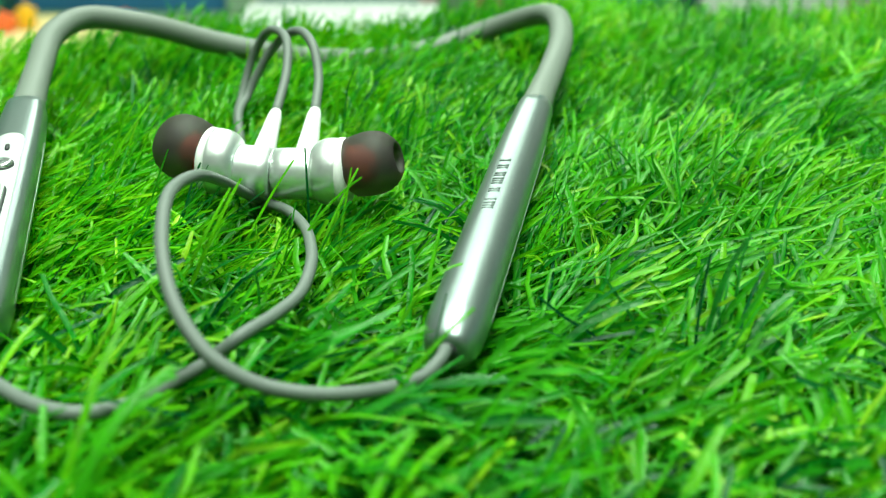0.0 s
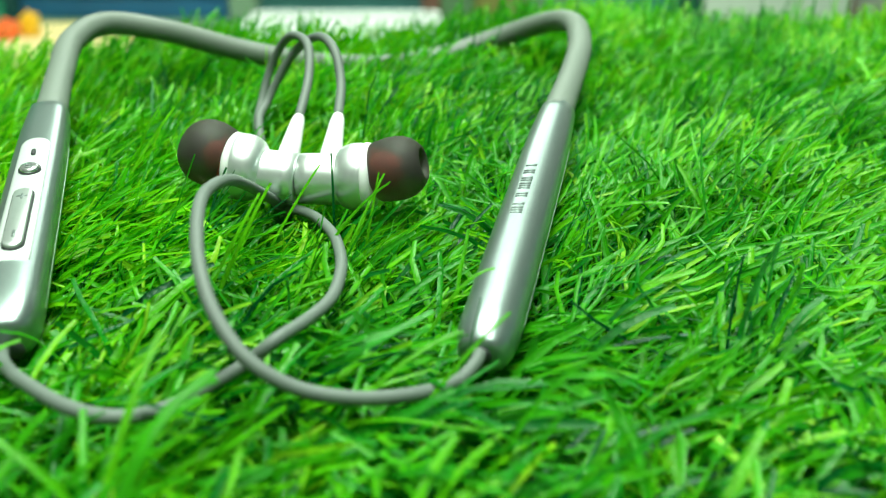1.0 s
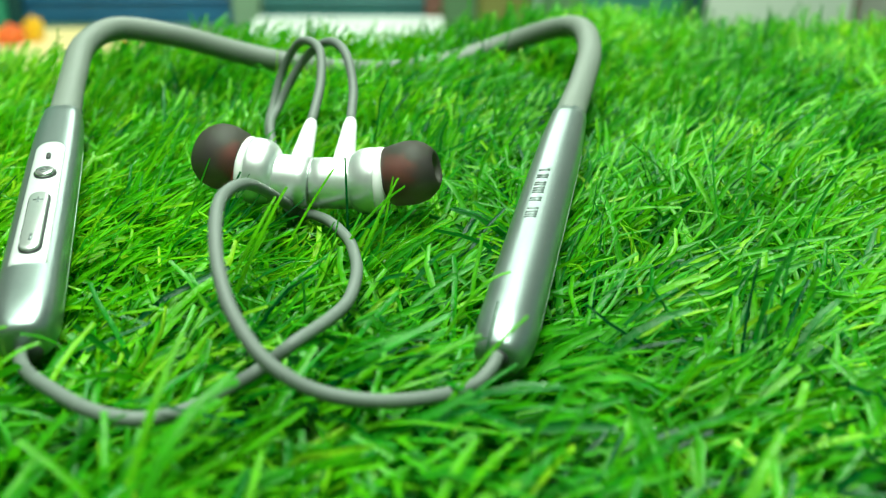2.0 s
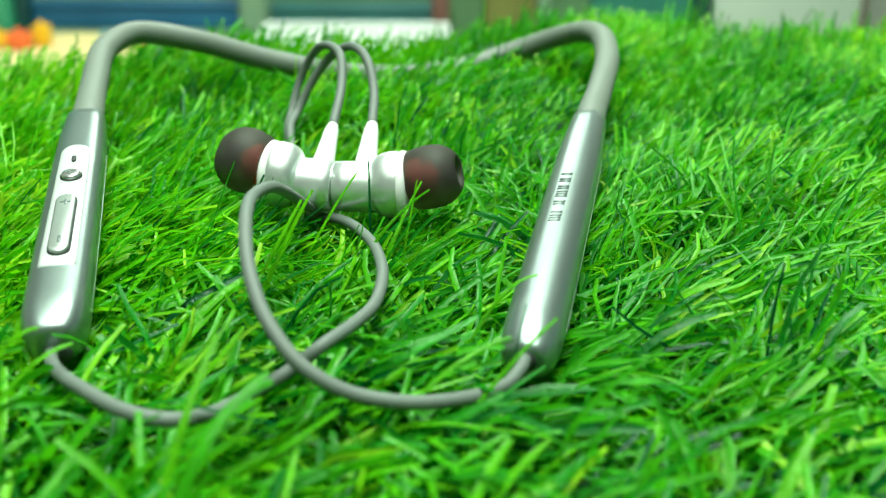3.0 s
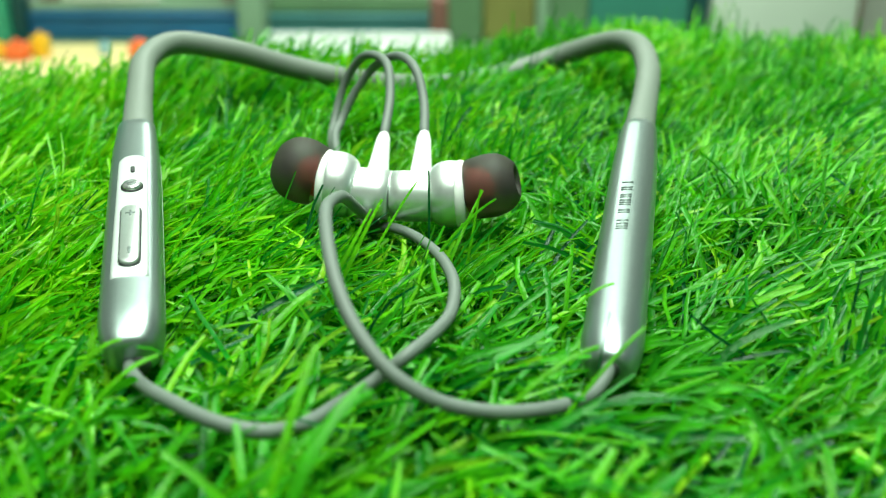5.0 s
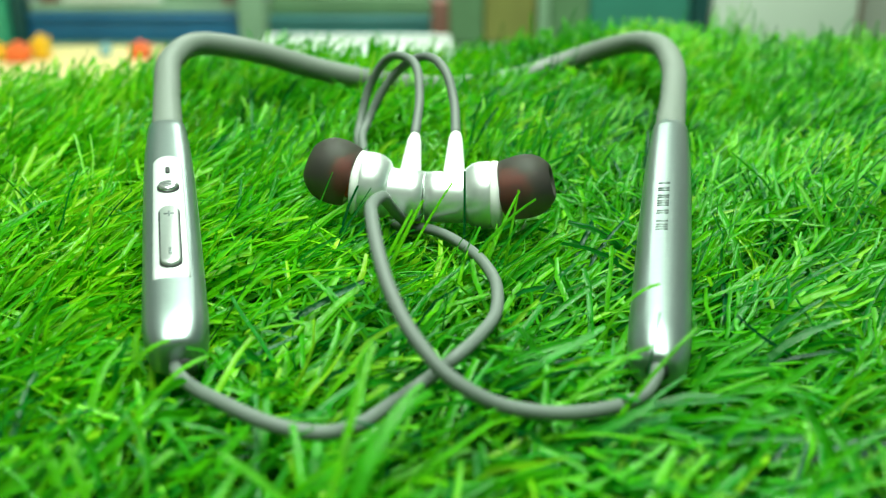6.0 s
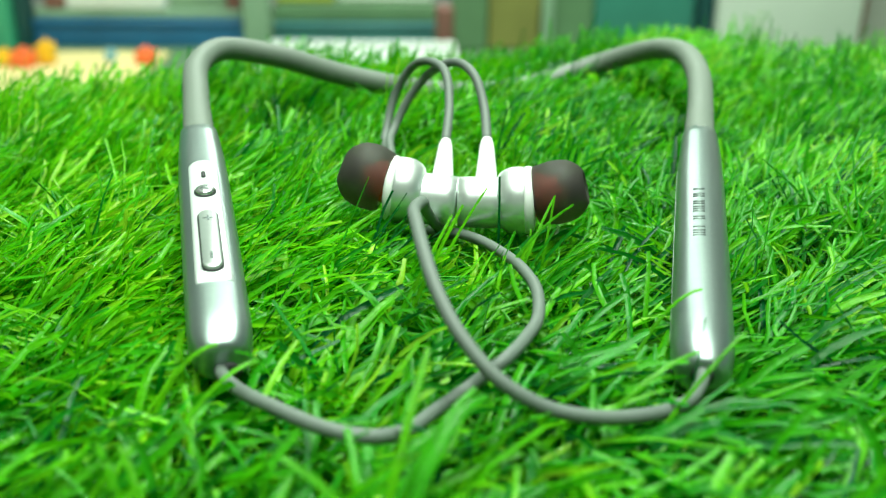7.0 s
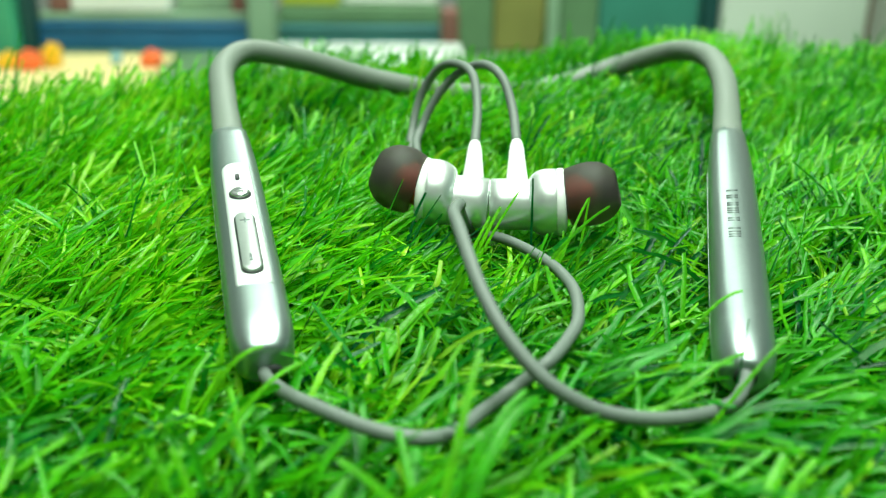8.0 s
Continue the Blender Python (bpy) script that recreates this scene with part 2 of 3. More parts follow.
# ---- things on the low table, far behind ----
TEAL = surface("teal_paint", (0.045, 0.20, 0.15), 0.5, wide=12, vary=0.2)
DEEP = surface("dark_teal_paint", (0.008, 0.055, 0.055), 0.5, wide=12, vary=0.2)
GREEN = surface("mid_green_paint", (0.055, 0.30, 0.17), 0.5, wide=12, vary=0.15)
SAGE = surface("sage_paint", (0.22, 0.34, 0.22), 0.6, wide=14, vary=0.2)
OCHRE = surface("ochre_board", (0.20, 0.20, 0.05), 0.6, wide=14, vary=0.25)
LIME = surface("lime_card", (0.42, 0.48, 0.04), 0.6, wide=14, vary=0.15)
BLUE = surface("blue_paint", (0.025, 0.13, 0.27), 0.5, wide=14, vary=0.2)
SLATE = surface("slate_teal_paint", (0.06, 0.19, 0.19), 0.5, wide=14, vary=0.2)
CREAM = surface("white_card", (0.72, 0.76, 0.70), 0.7, wide=14, vary=0.06)
BROWN = surface("red_brown_card", (0.20, 0.09, 0.07), 0.6, wide=14, vary=0.2)
STONE = surface("grey_card", (0.30, 0.31, 0.27), 0.7, wide=14, vary=0.1)
TRAY = surface("grey_white_plastic", (0.64, 0.69, 0.64), 0.6, wide=14, vary=0.1)
STRAW = surface("straw_cloth", (0.72, 0.60, 0.28), 0.9, wide=14, vary=0.15)
YELLOW = surface("yellow_plastic", (0.80, 0.46, 0.02), 0.4)
ORANGE = surface("orange_plastic", (0.85, 0.16, 0.04), 0.4)
PALEBLUE = surface("pale_blue_plastic", (0.25, 0.45, 0.50), 0.4)
LOW = -0.160


def board(name, x0, x1, z0, z1, mat, label, category="board", y=1.30, thick=0.03):
    """An upright board, panel or carton whose front stands at y."""
    return lone(name, box(WORLD, x0, x1, y, y + thick, z0, z1, min(0.004, (x1 - x0) / 6)), mat, label, category)


board("door_panel", -1.0, -0.562, LOW, 0.55, GREEN, "mid green painted door panel standing upright", "panel", 1.26)
board("door_edge", -0.561, -0.546, LOW, 0.55, DEEP, "dark teal edge strip beside the green panel", "panel", 1.28)
def crate(name, x0, x1, top, mat, label):
    """A low open crate: front, back and end walls under a thicker rim."""
    c = empty(name, ((x0 + x1) / 2, 1.33, LOW), label, "crate")
    part("front", box(WORLD, x0, x1, 1.292, 1.300, LOW, top - 0.006, 0.001), mat, c)
    part("back", box(WORLD, x0, x1, 1.362, 1.370, LOW, top - 0.006, 0.001), mat, c)
    for x in (x0, x1 - 0.008):
        part("end", box(WORLD, x, x + 0.008, 1.3005, 1.3615, LOW, top - 0.006, 0.001), mat, c)
    part("lid", box(WORLD, x0, x1, 1.288, 1.374, top - 0.0058, top, 0.002), mat, c)
    under(c)
    return c


crate("blue_crate", -0.544, -0.275, -0.126, BLUE, "blue painted low crate on the table")
crate("teal_crate", -0.238, -0.031, -0.128, SLATE, "grey teal painted low crate on the table")
board("sage_carton", -0.544, -0.275, -0.1255, -0.1135, SAGE, "sage green flat carton on the crate", "carton", 1.30, 0.06)
board("moss_carton", -0.238, -0.031, -0.1275, -0.104, MOSS, "grey green flat carton on the crate", "carton", 1.30, 0.06)
board("red_brown_box", -0.530, -0.505, -0.113, -0.05, BROWN, "red brown small upright box", "box", 1.30, 0.03)
board("white_sheet", -0.503, -0.376, -0.113, 0.10, CREAM, "bright white upright card sheet", "card", 1.30, 0.02)
board("pale_carton", -0.372, -0.300, -0.113, -0.02, SAGE, "pale green upright carton", "carton", 1.31, 0.03)
board("red_carton", -0.299, -0.281, -0.113, -0.06, BROWN, "red brown narrow carton beside the post", "carton", 1.305, 0.02)
board("lime_card", -0.235, -0.160, -0.1035, -0.05, LIME, "lime yellow upright card", "card", 1.30, 0.02)
board("white_card", -0.155, -0.034, -0.1035, 0.02, CREAM, "plain white card standing upright", "card", 1.31, 0.02)
board("post", -0.274, -0.240, LOW, 0.55, SAGE, "sage green painted upright post", "post", 1.27)
board("brown_box", -0.030, -0.008, LOW, -0.103, BROWN, "red brown small box standing beside the crate", "box", 1.265, 0.03)
board("moss_board", -0.010, 0.036, LOW, 0.55, MOSS, "grey green painted upright panel", "panel", 1.28)
board("ochre_panel", 0.037, 0.104, LOW, 0.55, OCHRE, "ochre coloured upright board", "board", 1.29)
board("pale_post", 0.105, 0.121, LOW, 0.55, SAGE, "pale sage narrow upright post", "post", 1.28)
board("green_board", 0.122, 0.174, LOW, 0.55, MOSS, "dull green upright panel", "panel", 1.30)
board("teal_board", 0.175, 0.305, LOW, 0.55, TEAL, "teal painted upright panel", "panel", 1.30)
board("dark_post", 0.306, 0.325, LOW, 0.55, DEEP, "dark teal upright post", "post", 1.28)
carton = empty("white_carton", (0.4195, 1.32, LOW), "large plain white carton standing upright", "carton")
part("body", box(WORLD, 0.327, 0.512, 1.27, 1.37, LOW, 0.398, 0.004), CREAM, carton)
part("flap", box(WORLD, 0.328, 0.511, 1.271, 1.3195, 0.3982, 0.401, 0.001), CREAM, carton)
part("flap", box(WORLD, 0.328, 0.511, 1.3205, 1.369, 0.3982, 0.401, 0.001), CREAM, carton)
under(carton)
board("brown_strip", 0.513, 0.525, LOW, 0.55, BROWN, "brown narrow upright strip", "post", 1.29)
board("grey_board", 0.526, 1.0, LOW, 0.55, STONE, "plain grey board standing upright behind the table", "panel", 1.30)
tray = empty("white_tray", (-0.118, 1.13, LOW), "flat white tray lying on the low table", "tray")
part("tray_base", box(WORLD, -0.222, -0.015, 1.063, 1.197, LOW, -0.140, 0.002), TRAY, tray)
part("rim", box(WORLD, -0.225, -0.012, 1.055, 1.0625, LOW, -0.132, 0.002), TRAY, tray)
part("rim", box(WORLD, -0.225, -0.012, 1.1975, 1.205, LOW, -0.132, 0.002), TRAY, tray)
part("rim", box(WORLD, -0.2300, -0.2225, 1.055, 1.205, LOW, -0.1325, 0.002), TRAY, tray)
part("rim", box(WORLD, -0.0145, -0.007, 1.055, 1.205, LOW, -0.1325, 0.002), TRAY, tray)
under(tray)
lone("straw_cloth", box(WORLD, -0.80, -0.36, 0.86, 1.24, LOW, LOW + 0.006, 0.002), STRAW, "straw yellow cloth spread on the low table", "cloth")


def toy_block(name, x, y, w, h, mat, label):
    """A small rounded plastic block with a stud on it."""
    t = empty(name, (x, y, LOW + 0.006), label, "toy")
    z = LOW + 0.0065
    part("body", box(WORLD, x - w / 2, x + w / 2, y - w / 2, y + w / 2, z, z + h, w * 0.12), mat, t)
    part("stud", lathe(pose(x, y, z + h - 0.0005, 90), [(0, w * 0.2), (0.004, w * 0.2), (0.005, w * 0.15)], 16, True), mat, t)
    under(t)
    return t


toy_block("toy_block", -0.371, 1.17, 0.022, 0.015, ORANGE, "orange plastic toy block on the cloth")
toy_block("toy_brick", -0.484, 1.165, 0.018, 0.024, YELLOW, "yellow plastic toy brick on the cloth")
toy_block("toy_brick", -0.506, 1.150, 0.024, 0.018, ORANGE, "orange plastic toy brick on the cloth")
toy_block("toy_brick", -0.532, 1.160, 0.026, 0.014, YELLOW, "low yellow plastic toy brick on the cloth")
toy_block("toy_piece", -0.415, 1.18, 0.012, 0.012, PALEBLUE, "pale blue small plastic toy piece")

# ---- the neckband earphones ----
headset = empty("neckband_earphones", (-0.037, 0.24, 0.014), "silver and grey wireless neckband earphones lying on artificial grass", "earphones")

POD_A, POD_B = (-0.0810, 0.1494, 0.0195), (-0.1011, 0.2338, 0.0328)     # control pod: cable end, tube end
POD_C, POD_D = (0.0011, 0.1465, 0.0180), (0.0229, 0.2393, 0.0317)       # battery pod


def egg(w, h, power=2.3, n=40):
    out = []
    for k in range(n):
        c, s = math.cos(2 * math.pi * k / n), math.sin(2 * math.pi * k / n)
        out.append((w * math.copysign(abs(c) ** (2 / power), c), h * math.copysign(abs(s) ** (2 / power), s)))
    return out


def pod_body(m, length, w, h, power):
    """A long rounded pod: a domed cable end, a straight body, shoulders that narrow to the tube."""
    prof = []
    for k in range(10):
        a = k / 9 * math.pi / 2
        prof.append((-0.0016 + 0.0090 * (1 - math.cos(a)), 0.42 + 0.58 * math.sin(a) ** 0.72))
    prof += [(0.2 * length, 1.0), (0.45 * length, 0.99), (0.70 * length, 0.965), (0.84 * length, 0.92), (0.92 * length, 0.86), (0.97 * length, 0.82), (length, 0.79)]
    bm = bmesh.new()
    rings(bm, [[m @ Vector((x, s, z)) for x, z in egg(w * k, h * k, power)] for s, k in prof])
    return bm


def pod(a, b, w, h, name, label, gland, drop, power):
    m = axes(a, b)
    length = (Vector(b) - Vector(a)).length
    p = part(name, pod_body(m, length, w, h, power), SILVER, headset, label)
    # Side seams, made pale to stand in for the highlight on their edge.
    for side in (-0.985, 0.985):
        line = [m @ Vector((w * k * side, s * length, -h * 0.18)) for s, k in ((0.10, 1.0), (0.3, 0.995), (0.5, 0.988), (0.7, 0.965), (0.82, 0.930))]
        part("seam", sweep(line, 0.00014, 6), PANEL, p)
    part("cable_gland", lathe(m @ pose(gland, -0.0021, drop), [(0, 0.0012), (0.0003, 0.0020), (0.004, 0.0020)], 20, True), DARK, p, "dark cable outlet")
    part("collar", lathe(m @ pose(0, length - 0.001, 0), [(0, 0.0043), (0.0015, 0.0042), (0.0022, 0.0039)], 32, True), RUBBER, p)
    return p, m, length


left, ml, ll = pod(POD_A, POD_B, 0.0057, 0.0054, "control_pod", "silver control pod with buttons", 0.0012, -0.0020, 3.1)
right, mr, lr = pod(POD_C, POD_D, 0.0055, 0.0053, "battery_pod", "silver battery pod with a printed mark", -0.0001, 0.0006, 2.3)

# control panel, lamp and buttons on the control pod
top = ml @ pose(0, -0.0033, -0.0004)


def pod_crown(x, u):
    """Height of the control pod's skin at x across and u along, 0 to 1."""
    k = float(np.interp(u, (0.2, 0.45, 0.70, 0.84), (1.0, 0.99, 0.965, 0.92)))
    return 0.0054 * k * (1 - min(1, abs(x) / (0.0057 * k)) ** 3.1) ** (1 / 3.1)


def panel_skin(start, arch, end, lift):
    """A thin raised skin that follows the pod's crown, square at the start and arched at the end."""
    bm, rows = bmesh.new(), []
    for s in [start - 0.0002] + [start + (arch - start) * k / 12 for k in range(12)] + [arch + (end - arch) * math.sin(math.pi / 2 * k / 12) for k in range(12)]:
        wide = 0.0031 + 0.0003 * (arch - s) / (arch - start) if s < arch else 0.0031 * math.sqrt(1 - ((s - arch) / (end - arch)) ** 2)
        row = []
        for k in range(-8, 9):
            x = wide * max(-7, min(7, k)) / 7
            row.append(bm.verts.new(ml @ Vector((x * (1.02 if abs(k) == 8 else 1), s, pod_crown(x, s / ll) + (lift if abs(k) < 8 and s >= start else -0.0006)))))
        rows.append(row)
    for r, q in zip(rows, rows[1:]):
        for i in range(16):
            bm.faces.new((r[i], r[i + 1], q[i + 1], q[i]))
    return bm


part("button_panel", panel_skin(0.0160, 0.0622, 0.0658, 0.0002), PANEL, left, "pale flat button panel")
part("indicator_lamp", slab(top @ pose(0, 0.0616, 0), pill(0.0009, 0.0024), 0.0055, 0.00622), DARK, left, "small dark indicator lamp hole")
part("button_gap", slab(top @ pose(0, 0.0537, 0), pill(0.0046, 0.00462), 0.0050, 0.00616), DARK, left)
part("round_button", slab(top @ pose(0, 0.0537, 0), pill(0.0040, 0.00402), 0.0050, 0.0069, 0.0005), CHROME, left, "round silver button")
ring = [top @ Vector((0.0009 * math.cos(a), 0.0537 + 0.0009 * math.sin(a), 0.00692)) for a in (radians(40 + 12 * k) for k in range(24))]
part("emblem", sweep(ring, 0.00010, 6), MARK, left)
part("emblem", sweep([top @ Vector((0.0007 - 0.0014 * k, 0.0537 + 0.0004 * (k - 0.5), 0.00692)) for k in (0, 0.5, 1)], 0.00010, 6), MARK, left)
part("button_gap", slab(top @ pose(0, 0.0333, 0), pill(0.0042, 0.0226), 0.0050, 0.00632), DARK, left)
part("volume_button", slab(top @ pose(0, 0.0333, 0), pill(0.0036, 0.0220), 0.0050, 0.0070, 0.0004), BUTTON, left, "long pill-shaped volume button")
part("plus_mark", slab(top @ pose(0, 0.0407, 0), [(-0.0010, -0.0002), (0.0010, -0.0002), (0.0010, 0.0002), (-0.0010, 0.0002)], 0.0066, 0.00707), MARK, left)
part("plus_mark", slab(top @ pose(0, 0.0407, 0), [(-0.00018, -0.0010), (0.00018, -0.0010), (0.00018, 0.0010), (-0.00018, 0.0010)], 0.0066, 0.00709), MARK, left)
part("minus_mark", slab(top @ pose(0, 0.0265, 0), [(-0.00028, -0.0012), (0.00028, -0.0012), (0.00028, 0.0012), (-0.00028, 0.0012)], 0.0066, 0.00707), MARK, left)
part("port_cover", slab(ml @ pose(0.0, 0.056, -0.001) @ pose(0, 0, 0, 0, 90), pill(0.0022, 0.0130), 0.0045, 0.0053, 0.0003), SILVER, left, "silver port cover on the pod side")

# printed mark on the battery pod: plain bars, one for each sign
turn_mark = mr @ pose(0, 0, 0, 0, -10)
for k, bars in enumerate((3, 1, 2, 3, 2, 2, 1)):
    s = 0.0385 + k * 0.0034
    for x0, x1, s0, s1 in [(-0.0012, 0.0012, 0.0010 * j, 0.0010 * j + 0.0006) for j in range(bars)]:
        part("mark_bar", slab(turn_mark @ pose(0, s, 0), [(x0, s0), (x1, s0), (x1, s1), (x0, s1)], 0.0045, 0.00532), MARK, right)

# the neckband tube between the pods
TUBE = [POD_B, (-0.1030, 0.2420, 0.0341), (-0.1070, 0.2600, 0.0368), (-0.1110, 0.2830, 0.0403), (-0.1068, 0.3012, 0.0413), (-0.0919, 0.3108, 0.0371), (-0.0732, 0.3193, 0.0296),
        (-0.0550, 0.3250, 0.0244), (-0.0390, 0.3335, 0.0205), (-0.0215, 0.3430, 0.0184), (-0.0025, 0.3485, 0.0208), (0.0158, 0.3500, 0.0268),
        (0.0290, 0.3410, 0.0332), (0.0348, 0.3284, 0.0366), (0.0358, 0.3069, 0.0387), (0.0339, 0.2854, 0.0373), (0.0293, 0.2645, 0.0349), (0.0249, 0.2475, 0.0328), POD_D]
tube_line = spline(TUBE, 12)
part("neckband_tube", sweep(tube_line, lambda u: 0.0035 + 0.0005 * max(0, 1 - min(u, 1 - u) / 0.10), 24), RUBBER, headset, "grey rubber neckband tube")

# earbuds, held back to back
TIP_L, TIP_R = Vector((-0.0598, 0.2180, 0.0294)), Vector((-0.0152, 0.2116, 0.0278))
HEAD_L, HEAD_R = Vector((-0.0509, 0.2163, 0.0262)), Vector((-0.0252, 0.2132, 0.0250))
JOINT = Vector((-0.0386, 0.2148, 0.0240))
STEM_L, STEM_R = Vector((-0.041, 0.2365, 0.0319)), Vector((-0.031, 0.2335, 0.0332))


def earbud(head, tip, stem_top, along, fat, label):
    """A short round body, a larger round head set at an angle to it, an ear tip and a stem."""
    body = axes(JOINT, JOINT + Vector(((head - JOINT).x, (head - JOINT).y, (head - JOINT).z * 0.35)))
    way = (head - JOINT).normalized()
    m = axes(head, head + Vector((way.x, way.y, way.z * 0.2)) + (tip - head).normalized() * 0.2)
    b = part("earbud", lathe(body, [(0.0002, 0.0), (0.0002, 0.0052), (0.0004, 0.0058), (0.0030, 0.0059), (0.0080, 0.0059),
                                    (0.0110, 0.0058), (0.0125, 0.0040), (0.0125, 0.0)], 48), BUD, headset, label)
    part("head", lathe(m, [(-0.0044, 0.0)] + [(0.0002 - 0.0046 * math.cos(radians(a)), 0.0047 + 0.0030 * math.sin(radians(a))) for a in range(0, 91, 9)] + [(0.0012, 0.0077), (0.0020, 0.0076), (0.0023, 0.0074)], 48), BUD, b)
    part("ring", lathe(m, [(0.0019, 0.0060), (0.0020, 0.0076), (0.0023, 0.0078), (0.0033, 0.0077), (0.0040, 0.0070), (0.0044, 0.0050), (0.0044, 0.0)], 48), WHITE_PLASTIC, b, "white plastic ring")
    mt = axes(tip, tip + (tip - head))
    t = (tip - head).length
    part("nozzle", lathe(mt, [(0.0030 - t, 0.0046), (0.0042 - t, 0.0047), (-0.0050, 0.0047), (-0.0034, 0.0045), (-0.0018, 0.0039), (-0.0006, 0.0030), (0.0002, 0.0018), (0.0005, 0.0)], 28), RED, b, "red silicone core")
    part("ear_tip", lathe(mt, [(x, r * fat) for x, r in ((0.0044 - t, 0.0066), (0.0052 - t, 0.0073), (-0.0015, 0.0078), (0.0005, 0.0077), (0.0022, 0.0073), (0.0037, 0.0064), (0.0049, 0.0052),
                              (0.0056, 0.0041), (0.0055, 0.0035), (0.0045, 0.0031), (0.0012, 0.0030))], 48), TIP, b, "smoky dark silicone ear tip")
    root = body @ Vector((0, along, 0))
    line = [root + (stem_top - root) * (0.25 + 0.75 * k / 8) for k in range(9)]
    part("stem", sweep(line, lambda u: 0.0028 - 0.0012 * u if u < 0.95 else 0.0013, 20), WHITE_PLASTIC, b, "white tapered strain relief stem")
    return b


earbud(HEAD_L, TIP_L, STEM_L, 0.0040, 0.98, "bright silver earbud with a smoky ear tip")
earbud(HEAD_R, TIP_R, STEM_R, 0.0065, 0.93, "bright silver earbud with a smoky ear tip")

# cables from the pods, under the buds, and over into the stems
CABLE_R = [(0.0011, 0.1485, 0.0187), (0.0002, 0.1435, 0.0191), (-0.0009, 0.1411, 0.0185), (-0.0038, 0.1373, 0.0179), (-0.0102, 0.1328, 0.0186), (-0.0185, 0.1293, 0.0201), (-0.0267, 0.1283, 0.0221), (-0.0326, 0.1288, 0.025), (-0.037, 0.131, 0.0279), (-0.0414, 0.1361, 0.0318), (-0.0444, 0.1427, 0.0353), (-0.0463, 0.15, 0.0382), (-0.0477, 0.1594, 0.04), (-0.0483, 0.1696, 0.039), (-0.0468, 0.1793, 0.037), (-0.0463, 0.1935, 0.0305), (-0.0445, 0.2075, 0.0222), (-0.0428, 0.216, 0.0168), (-0.043, 0.228, 0.011), (-0.052, 0.25, 0.013), (-0.0569, 0.2654, 0.0204), (-0.0569, 0.2744, 0.0248), (-0.0545, 0.2789, 0.0334), (-0.0498, 0.2765, 0.0415), (-0.0452, 0.2685, 0.045), (-0.0409, 0.2594, 0.0442), (-0.0399, 0.2491, 0.0383), (-0.041, 0.2365, 0.0319)]
CABLE_L = [(-0.0812, 0.1525, 0.0178), (-0.0805, 0.1462, 0.0181), (-0.0759, 0.1383, 0.0195), (-0.0699, 0.132, 0.0205), (-0.0633, 0.1264, 0.021), (-0.0576, 0.1236, 0.021), (-0.0528, 0.1239, 0.0204), (-0.0486, 0.129, 0.0184), (-0.0442, 0.1365, 0.0173), (-0.039, 0.1412, 0.0185), (-0.0333, 0.1426, 0.0227), (-0.0289, 0.1519, 0.0218), (-0.0258, 0.1603, 0.0216), (-0.025, 0.1701, 0.0225), (-0.0265, 0.1811, 0.0219), (-0.0291, 0.1925, 0.0202), (-0.0338, 0.2042, 0.0187), (-0.0388, 0.2108, 0.0178), (-0.044, 0.219, 0.0145), (-0.05, 0.24, 0.0125), (-0.0555, 0.26, 0.0226), (-0.0544, 0.2696, 0.0264), (-0.0497, 0.2723, 0.0351), (-0.0439, 0.2696, 0.0422), (-0.0379, 0.2619, 0.0462), (-0.0334, 0.2533, 0.0446), (-0.0312, 0.2449, 0.0385), (-0.031, 0.2335, 0.0332)]
line_r, line_l = spline(CABLE_R, 12), spline(CABLE_L, 12)
part("cable", sweep(line_r, 0.00119, 14), CABLE, headset, "thin grey cable looped over the grass")
part("cable", sweep(line_l, 0.00119, 14), CABLE, headset, "thin grey cable looped over the grass")
under(headset)

# ---- the artificial grass ----
EDGE = lambda x: 0.398 + 0.24 * np.minimum(x, 0.03) - 0.06 * np.maximum(x - 0.03, 0) - 0.39 * np.maximum(0, -0.10 - x)       # far edge of the mat
mat_bm = bmesh.new()
rings(mat_bm, [[Vector(p) for p in [(-0.44, -0.30, z), (0.46, -0.30, z)] + [(x, float(EDGE(x)), z) for x in (0.46, 0.03, -0.10, -0.44)]] for z in (-0.0048, 0.0)])
lone("ground", mat_bm, THATCH, "dark green woven backing of the artificial grass mat", "ground", "structure")


